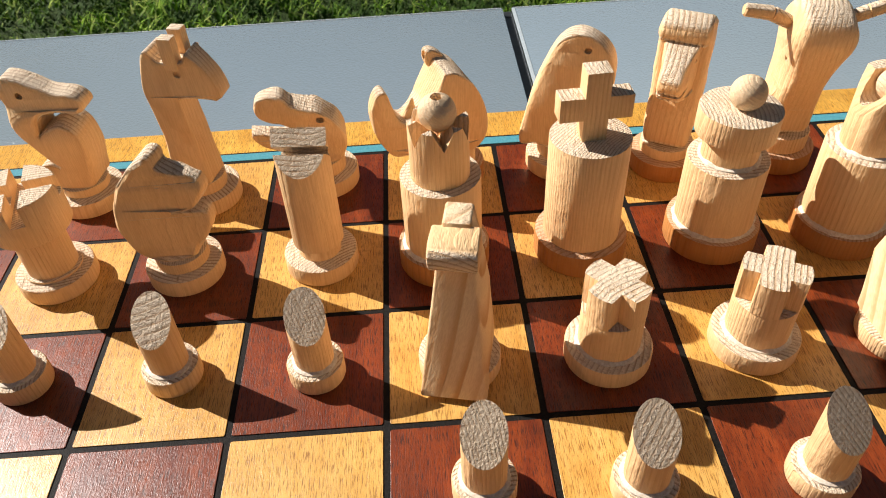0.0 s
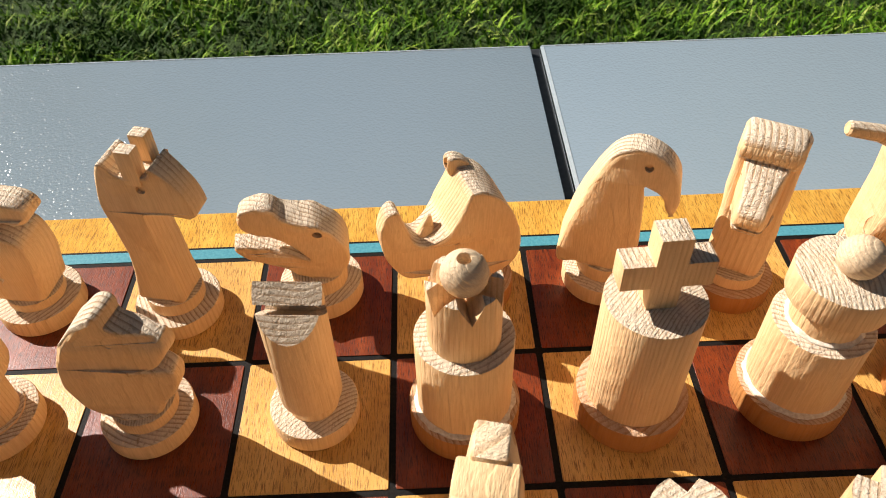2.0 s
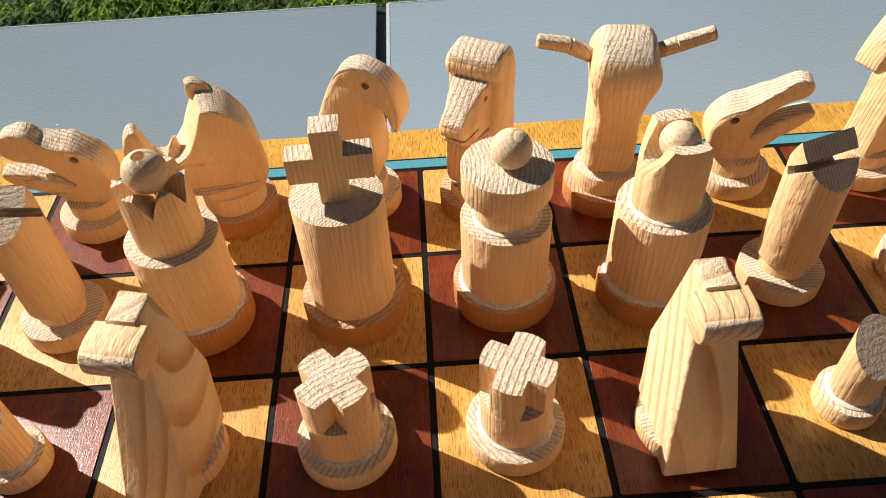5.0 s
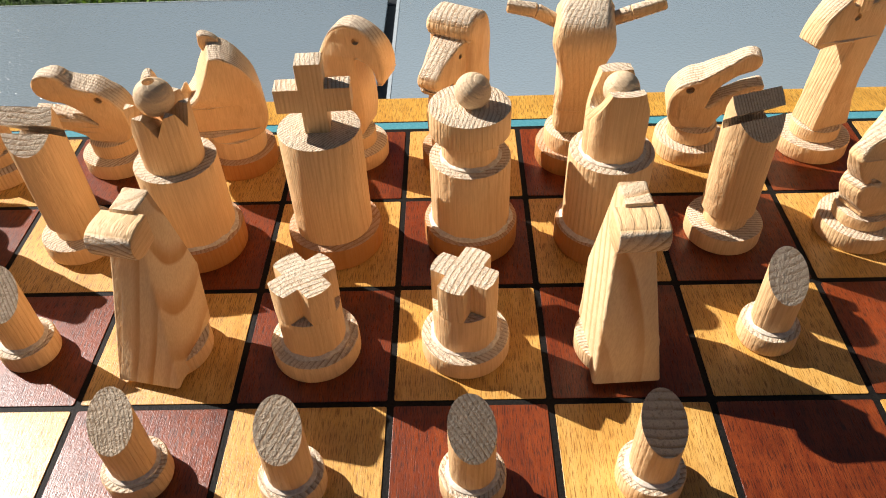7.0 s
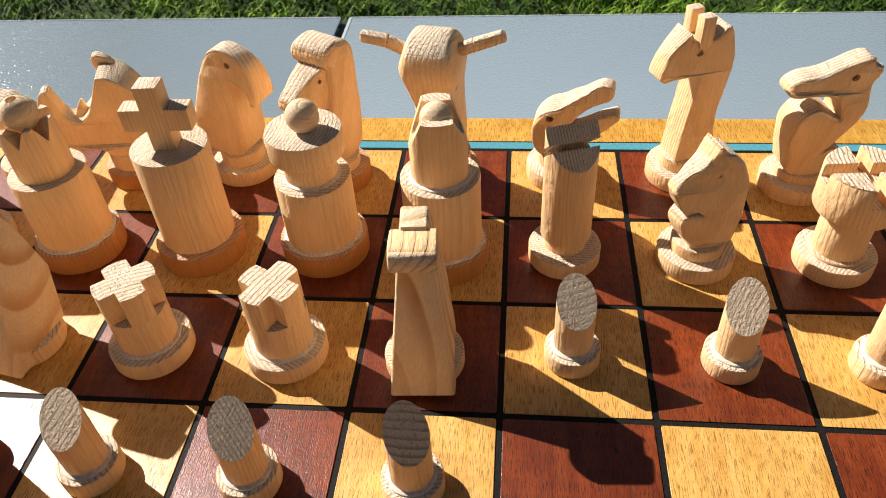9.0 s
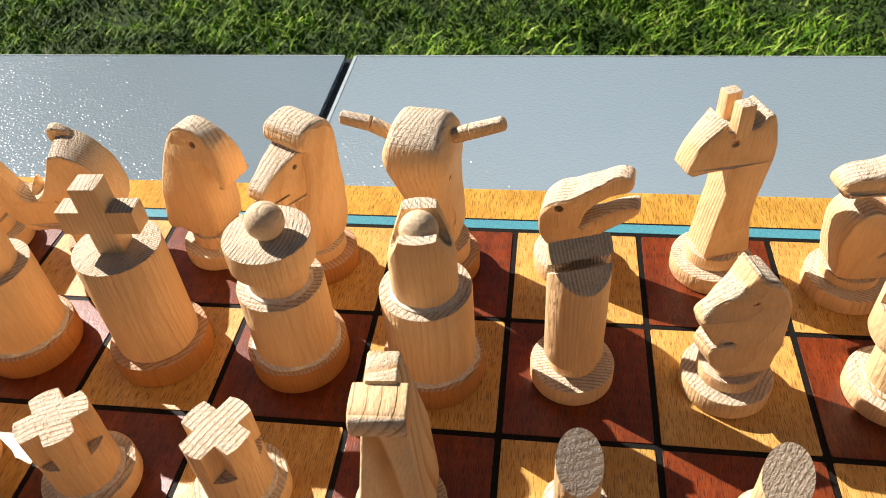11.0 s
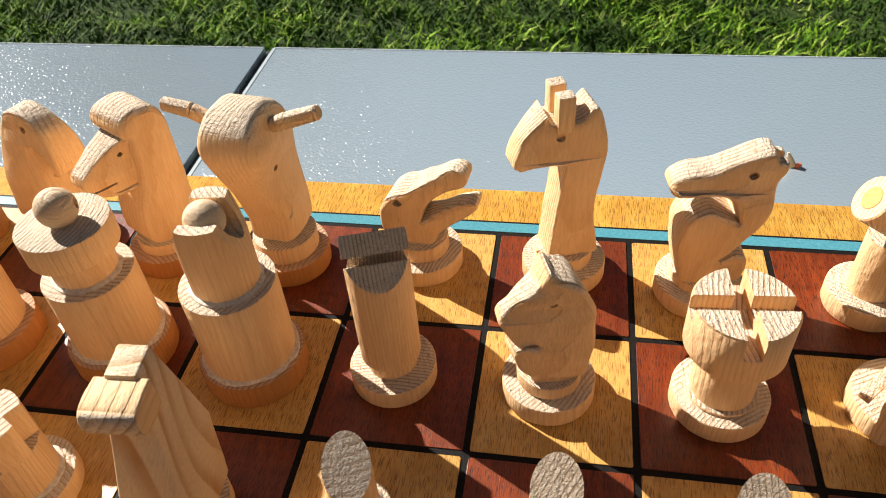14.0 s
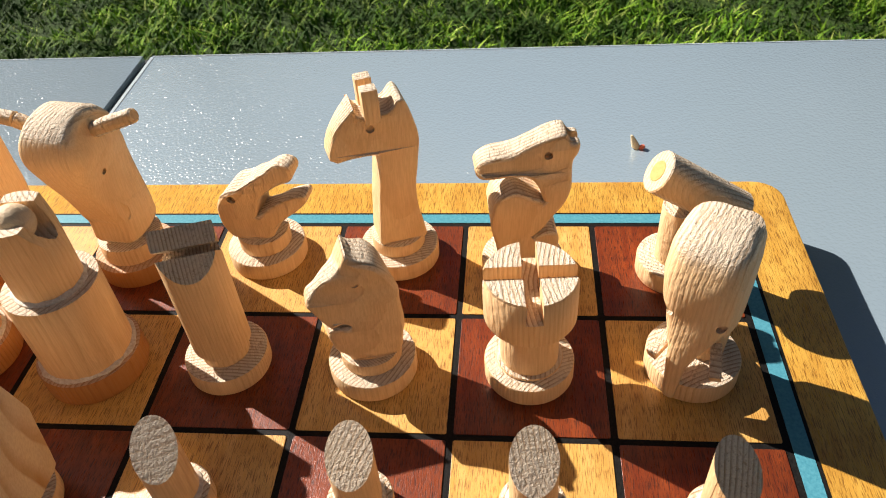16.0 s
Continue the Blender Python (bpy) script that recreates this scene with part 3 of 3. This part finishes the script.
def giraffe(label, lean=0.0):
    t = thing("giraffe", label, "game piece", "carved giraffes")
    foot(t, 0.3, 0.15, 0.2, 0.26)
    o = [(0.16, 0.25), (0.16, 0.25), (0.13, 0.62), (0.08, 0.95), (0.07, 1.05), (0.07, 1.05), (0.22, 1.06), (0.36, 1.03), (0.36, 1.03), (0.41, 1.07), (0.41, 1.07), (0.4, 1.15), (0.33, 1.29), (0.2, 1.43), (0.2, 1.43), (0.18, 1.36), (0.04, 1.36), (-0.04, 1.37), (-0.1, 1.45), (-0.14, 1.42), (-0.18, 1.3), (-0.21, 1.16), (-0.2, 1.0), (-0.14, 0.65), (-0.2, 0.25), (-0.2, 0.25)]
    o = [(x + lean * max(0.0, z - 0.3), z) for x, z in o]
    head = carved(o, lambda s, z: 0.135 - 0.035 * max(0, min(1, (s - 0.1) / 0.25)) + 0.05 * max(0, 0.5 - z), 0.02, 2, 0.006, 5)
    part("head_and_neck", eyes(head, 0.11 + lean * 0.9, 1.26, 0.14, 0.03), PINE_BLOCK, t, "carved giraffe head on a long neck")
    for y in (-0.085, 0.085):
        part("horn", block(0.03 + lean, 0.14 + lean, y - 0.045, y + 0.05, 1.3, 1.55, 0.012), PINE, t, "short peg horn")
    return t


def crocodile(label, raised):
    t = thing("crocodile", label, "game piece", "carved crocodiles")
    foot(t, 0.3, 0.15, 0.2, 0.28)
    if raised:
        o = [(0.14, 0.27), (0.15, 0.37), (0.31, 0.5), (0.46, 0.63), (0.47, 0.69), (0.42, 0.71), (0.27, 0.64), (0.05, 0.49), (0.05, 0.49), (0.1, 0.65), (0.21, 0.75), (0.32, 0.79), (0.4, 0.86), (0.41, 0.93), (0.36, 0.97), (0.28, 0.96), (0.12, 0.84), (-0.02, 0.75), (-0.1, 0.73), (-0.19, 0.67), (-0.25, 0.56), (-0.26, 0.44), (-0.22, 0.34), (-0.17, 0.27)]
        eye = (-0.1, 0.65)
    else:
        o = [(0.14, 0.27), (0.18, 0.34), (0.25, 0.36), (0.33, 0.38), (0.46, 0.45), (0.54, 0.54), (0.53, 0.59), (0.53, 0.59), (0.44, 0.58), (0.3, 0.55), (0.18, 0.54), (0.02, 0.46), (0.02, 0.46), (0.16, 0.6), (0.27, 0.66), (0.38, 0.68), (0.46, 0.74), (0.47, 0.84), (0.41, 0.91), (0.3, 0.93), (0.22, 0.91), (0.17, 0.84), (0.06, 0.79), (-0.02, 0.79), (-0.1, 0.73), (-0.2, 0.63), (-0.25, 0.49), (-0.22, 0.36), (-0.17, 0.27)]
        eye = (-0.05, 0.7)
    head = carved(o, lambda s, z: 0.15 - 0.065 * max(0, min(1, (s + 0.02) / 0.3)), 0.024, 2, 0.012, 9)
    part("head", eyes(head, eye[0], eye[1], 0.145, 0.034, 0.08), PINE_BLOCK, t, "carved crocodile head with open jaws")
    return t


def rhino(label):
    t = thing("rhinoceros", label, "game piece")
    foot(t, 0.31, 0.17, 0.24, 0.34)
    o = [(-0.18, 0.33), (-0.27, 0.42), (-0.3, 0.58), (-0.26, 0.8), (-0.15, 0.99), (-0.02, 1.1), (0.06, 1.1), (0.06, 1.1), (0.21, 0.8), (0.21, 0.8), (0.3, 0.71), (0.38, 0.69), (0.45, 0.75), (0.48, 0.87), (0.5, 0.97), (0.54, 1.0), (0.59, 0.96), (0.64, 0.84), (0.64, 0.66), (0.58, 0.48), (0.5, 0.36), (0.38, 0.39), (0.2, 0.42), (0.17, 0.33)]
    head = carved(o, lambda s, z: 0.215 - 0.14 * max(0, min(1, (s - 0.2) / 0.3)), 0.02, 2, 0.008, 11)
    ear = carved([(-0.08, 1.0), (-0.06, 1.1), (0.03, 1.17), (0.1, 1.16), (0.1, 1.05), (0.04, 0.98)], 0.055, 0.02, 2, 0.004)
    ear.transform(Matrix.Translation((0.02, -0.15, 0.0)))
    head = solid(head, ear, "UNION")
    head = solid(head, rod((0.04, -0.15, 1.07), (0.26, -0.13, 1.2), 0.034, n=14, soft=0.05))
    part("head", eyes(head, 0.16, 0.67, 0.19, 0.025), PINE_BLOCK, t, "carved rhinoceros head with a curved front horn")
    part("small_horn", loft([(0.66, 0.33, 0.0, 0.075, 0.06, 3), (0.76, 0.31, 0.0, 0.045, 0.04, 3), (0.84, 0.29, 0.0, 0.012, 0.012, 2)], 14, 0.006), PINE_BLOCK, t)
    return t


def eagle(label):
    t = thing("eagle", label, "game piece")
    foot(t, 0.295, 0.15, 0.2, 0.27)
    o = [(0.16, 0.26), (0.21, 0.5), (0.19, 0.75), (0.16, 0.94), (0.17, 1.01), (0.17, 1.01), (0.29, 0.96), (0.33, 0.84), (0.38, 0.81), (0.38, 0.81), (0.41, 0.94), (0.37, 1.11), (0.25, 1.24), (0.1, 1.3), (-0.05, 1.23), (-0.16, 1.02), (-0.26, 0.73), (-0.33, 0.45), (-0.35, 0.3), (-0.3, 0.26), (-0.2, 0.3), (-0.16, 0.26)]
    part("head_and_breast", eyes(carved(o, lambda s, z: 0.18 - 0.07 * max(0, min(1, (z - 0.7) / 0.5)), 0.035, 2, 0.006, 13), 0.17, 1.16, 0.12, 0.028), PINE_BLOCK, t, "carved eagle with a hooked beak")
    return t


def lion(label):
    t = thing("lion", label, "game piece")
    foot(t, 0.3, 0.17, 0.22, 0.27)
    mane = carved([(0.2, 0.26), (0.2, 0.55), (0.12, 0.78), (0.09, 0.9), (0.07, 1.17), (0.07, 1.17), (0.12, 1.22), (0.12, 1.3), (0.06, 1.37), (-0.1, 1.38), (-0.21, 1.31), (-0.24, 1.15), (-0.24, 0.7), (-0.22, 0.26)], lambda s, z: 0.2 - 0.025 * max(0, 0.9 - z), 0.045, 2, 0.01, 17)
    snout = carved([(0.0, 0.8), (0.0, 0.8), (0.22, 0.79), (0.34, 0.82), (0.42, 0.88), (0.42, 0.92), (0.42, 0.92), (0.46, 0.96), (0.45, 1.02), (0.4, 1.06), (0.3, 1.12), (0.1, 1.21), (0.0, 1.21), (0.0, 1.21)], lambda s, z: 0.145 - 0.05 * max(0, min(1, (s - 0.1) / 0.25)), 0.03, 2, 0.006, 3)
    snout = solid(snout, block(0.24, 0.6, -0.3, 0.3, 0.9, 0.917))
    part("head_and_mane", eyes(solid(mane, snout, "UNION"), 0.15, 1.1, 0.115, 0.02, 0.03), PINE_BLOCK, t, "carved lion head with a squared mane")
    return t


def buffalo(label):
    t = thing("horned_beast", label, "game piece")
    foot(t, 0.31, 0.17, 0.24, 0.32)
    o = [(0.2, 0.31), (0.19, 0.56), (0.21, 0.6), (0.31, 0.86), (0.41, 1.13), (0.43, 1.29), (0.37, 1.42), (0.22, 1.5), (0.04, 1.5), (-0.1, 1.4), (-0.18, 1.1), (-0.23, 0.6), (-0.24, 0.31)]
    head = carved(o, lambda s, z: 0.18 + 0.045 * math.exp(-((z - 1.28) / 0.22) ** 2) - 0.05 * max(0, min(1, (s - 0.22) / 0.12)) * max(0, min(1, (1.2 - z) / 0.5)), 0.075, 2, 0.006, 19)
    for side in (-1, 1):
        jaw = carved([(0.05, 0.58), (0.12, 0.62), (0.16, 0.8), (0.14, 0.95), (0.02, 0.8), (-0.02, 0.66)], 0.05, 0.02, 2, 0.0)
        jaw.transform(Matrix.Translation((0.1, side * 0.215, -0.04)))
        head = solid(head, jaw)
    part("head", eyes(head, 0.16, 1.03, 0.2, 0.024), PINE_BLOCK, t, "carved domed head on a thick neck")
    for bend in (((0.12, -0.15, 1.28), (0.13, -0.37, 1.39), (0.13, -0.58, 1.42)), ((0.12, 0.15, 1.32), (0.12, 0.34, 1.4), (0.12, 0.56, 1.485))):
        a, b, c = (Vector(v) for v in bend)
        part("horn", joined(rod(a, b, 0.05, 0.056, 10), rod(b - (c - b) * 0.06, c, 0.056, 0.05, 10)), PINE, t, "whittled peg horn")
    return t


def cannon(label):
    t = thing("cannon", label, "game piece")
    foot(t, 0.27, 0.16)
    part("post", drum(0.145, 0.16, 0.62, 0.004), PINE, t)
    a, b = Vector((-0.22, -0.02, 0.93)), Vector((0.37, 0.03, 0.54))
    barrel = part("barrel", rod(a, b, 0.15, 0.15, 32, 0.06), PINE, t, "tilted dowel barrel")
    d = (b - a).normalized()
    part("plug", rod(a - d * 0.004, a + d * 0.05, 0.075, 0.068, 18, 0.05), PLUG, barrel, "round yellow inlaid plug")
    return t


def elephant(label):
    t = thing("elephant", label, "game piece")
    foot(t, 0.295, 0.16)
    head = loft([(0.161, 0.02, 0.08, 0.14, 0.13, 2.6), (0.45, 0.02, 0.07, 0.16, 0.15, 2.6), (0.55, 0.01, 0.04, 0.2, 0.25, 3.0), (0.72, -0.01, 0.03, 0.225, 0.29, 3.6), (0.93, -0.02, 0.04, 0.235, 0.29, 3.8), (1.06, -0.02, 0.06, 0.23, 0.26, 3.6), (1.13, -0.02, 0.08, 0.205, 0.22, 3.2), (1.17, -0.02, 0.1, 0.14, 0.15, 2.8)], 40, 0.012, 2)
    trunk = loft([(0.05, -0.04, -0.3, 0.035, 0.03, 3.0), (0.3, -0.04, -0.27, 0.06, 0.05, 3.0), (0.45, -0.02, -0.23, 0.1, 0.08, 3.0), (0.6, 0.0, -0.18, 0.17, 0.09, 3.0), (0.8, 0.0, -0.15, 0.2, 0.1, 3.0), (0.95, 0.0, -0.12, 0.2, 0.1, 3.0)], 28, 0.008, 4)
    head = solid(head, trunk, "UNION")
    for side in (-1, 1):
        head = solid(head, rod((side * 0.15, -0.2, 0.68), (side * 0.19, -0.6, 0.72), 0.03, n=14, soft=0.05))
    part("head_and_trunk", head, PINE_SLAB, t, "tall carved elephant head with drilled eyes and a trunk")
    for side in (-1, 1):
        part("tusk", block(-0.035, 0.035, -0.22, 0.0, -0.04, 0.04, 0.008, m=Matrix.Translation((side * 0.13, -0.08, 0.38)) @ Matrix.Rotation(radians(25), 4, "X") @ Matrix.Rotation(radians(side * 18), 4, "Z")), PINE, t, "square-cut tusk stub")
    return t


def crumb():
    t = thing("petal_scrap", "tiny dry petal scrap with a red tip on the glass", "plant scrap")
    part("husk", loft([(0.0, 0, 0, 0.02, 0.02, 2), (0.02, 0.0, 0, 0.045, 0.03, 2), (0.07, -0.02, 0.02, 0.035, 0.025, 2), (0.14, -0.05, 0.03, 0.012, 0.01, 2)], 12, 0.01), HUSK, t)
    part("tip", loft([(0.0, 0.05, -0.01, 0.02, 0.015, 2), (0.02, 0.06, -0.01, 0.035, 0.025, 2), (0.045, 0.06, -0.01, 0.02, 0.015, 2)], 12, 0.008), RED, t, "red tip")
    return t


HUSK = plain("dry_husk", (0.70, 0.55, 0.32), (0.82, 0.70, 0.48), 2000, 0.6)
RED = plain("red_petal", (0.55, 0.09, 0.04), (0.7, 0.2, 0.1), 2000, 0.6)

PALE = "pale bare pine"


def set_out(first, spots):
    """The first piece and its copies on their squares: x, y, turn."""
    first.matrix_basis = place(*spots[0])
    for s in spots[1:]:
        copy_thing(first, place(*s))


# third and fourth rows
set_out(pawn(PALE + " pawn cut on a slant on a round base"), [(1.55, -2.44, -12), (2.57, -2.47, -6), (3.54, -2.53, 5), (8.48, -2.5, 8), (9.54, -2.5, -4), (10.5, -2.5, 0), (11.5, -2.52, 30), (4.57, -3.48, -5), (5.48, -3.55, 0), (6.5, -3.56, 12), (7.5, -3.54, 20)])
set_out(siege(PALE + " wedge with a round nose on a round base"), [(4.5, -2.53, -12), (7.47, -2.57, 3)])
set_out(crown(PALE + " crown piece with four notches on a round base"), [(5.49, -2.55, 42), (6.48, -2.54, 62)])
# second row
set_out(rook(PALE + " rook with a cross slot in its top"), [(1.47, -1.42, 15), (10.49, -1.47, 4)])
set_out(bishop(PALE + " bishop with a slit mitre top"), [(3.51, -1.43, -4), (8.46, -1.46, 18)])
set_out(knight(PALE + " horse-head knight with its chin held high", True), [(2.46, -1.43, -10)])
set_out(knight(PALE + " horse-head knight with a lowered muzzle", False), [(9.46, -1.47, 204)])
set_out(queen(PALE + " queen with a toothed crown and a ball"), [(4.46, -1.48, 0)])
set_out(king(PALE + " king topped by a square wooden cross"), [(5.51, -1.47, 3)])
set_out(minister(PALE + " stepped piece with a wide disc and a ball"), [(6.54, -1.44, 0)])
set_out(general(PALE + " stepped piece with two prongs holding a ball"), [(7.52, -1.5, 6)])
set_out(elephant(PALE + " elephant head with drilled eyes and a long trunk"), [(11.53, -1.42, -28)])
# back row
set_out(camel(PALE + " camel head with a bent neck"), [(1.42, -0.4, -8), (10.45, -0.5, 188)])
set_out(giraffe(PALE + " giraffe leaning ahead with two peg horns", 0.03), [(2.45, -0.49, -14)])
set_out(giraffe(PALE + " upright giraffe with two peg horns"), [(9.51, -0.36, 202)])
set_out(crocodile(PALE + " crocodile head with level open jaws", False), [(3.47, -0.36, 184)])
set_out(crocodile(PALE + " crocodile head with open jaws raised", True), [(8.46, -0.36, -10)])
set_out(rhino(PALE + " rhinoceros head with two horns"), [(4.56, -0.4, 198)])
set_out(eagle(PALE + " eagle with a hooked beak"), [(5.55, -0.34, -17)])
set_out(lion(PALE + " lion head with a squared mane"), [(6.45, -0.46, 241)])
set_out(buffalo(PALE + " domed animal head with two long peg horns"), [(7.43, -0.45, 262)])
set_out(cannon(PALE + " cannon with a tilted barrel on a post"), [(11.55, -0.52, 0)])
set_out(crumb(), [(11.6, 1.76, 0, -0.5)])

# squares of the board, each a thin tile between the black lines
tile_mesh = {}
for shade in (LIGHT, DARK):
    bm = rounded_plate(-0.478, 0.478, -0.478, 0.478, -0.0069, 0.0, 0.015, 0.002)
    bm.transform(Matrix.Scale(S, 4))
    me = bpy.data.meshes.new("square")
    bm.to_mesh(me)
    bm.free()
    me.materials.append(shade)
    tile_mesh[shade.name] = me
for c in range(12):
    for r in range(12):
        ob = new("square", tile_mesh[(DARK if (c + r) % 2 else LIGHT).name])
        ob.parent = BOARD
        ob.location = ((c + 0.5) * S, -(r + 0.5) * S, 0)
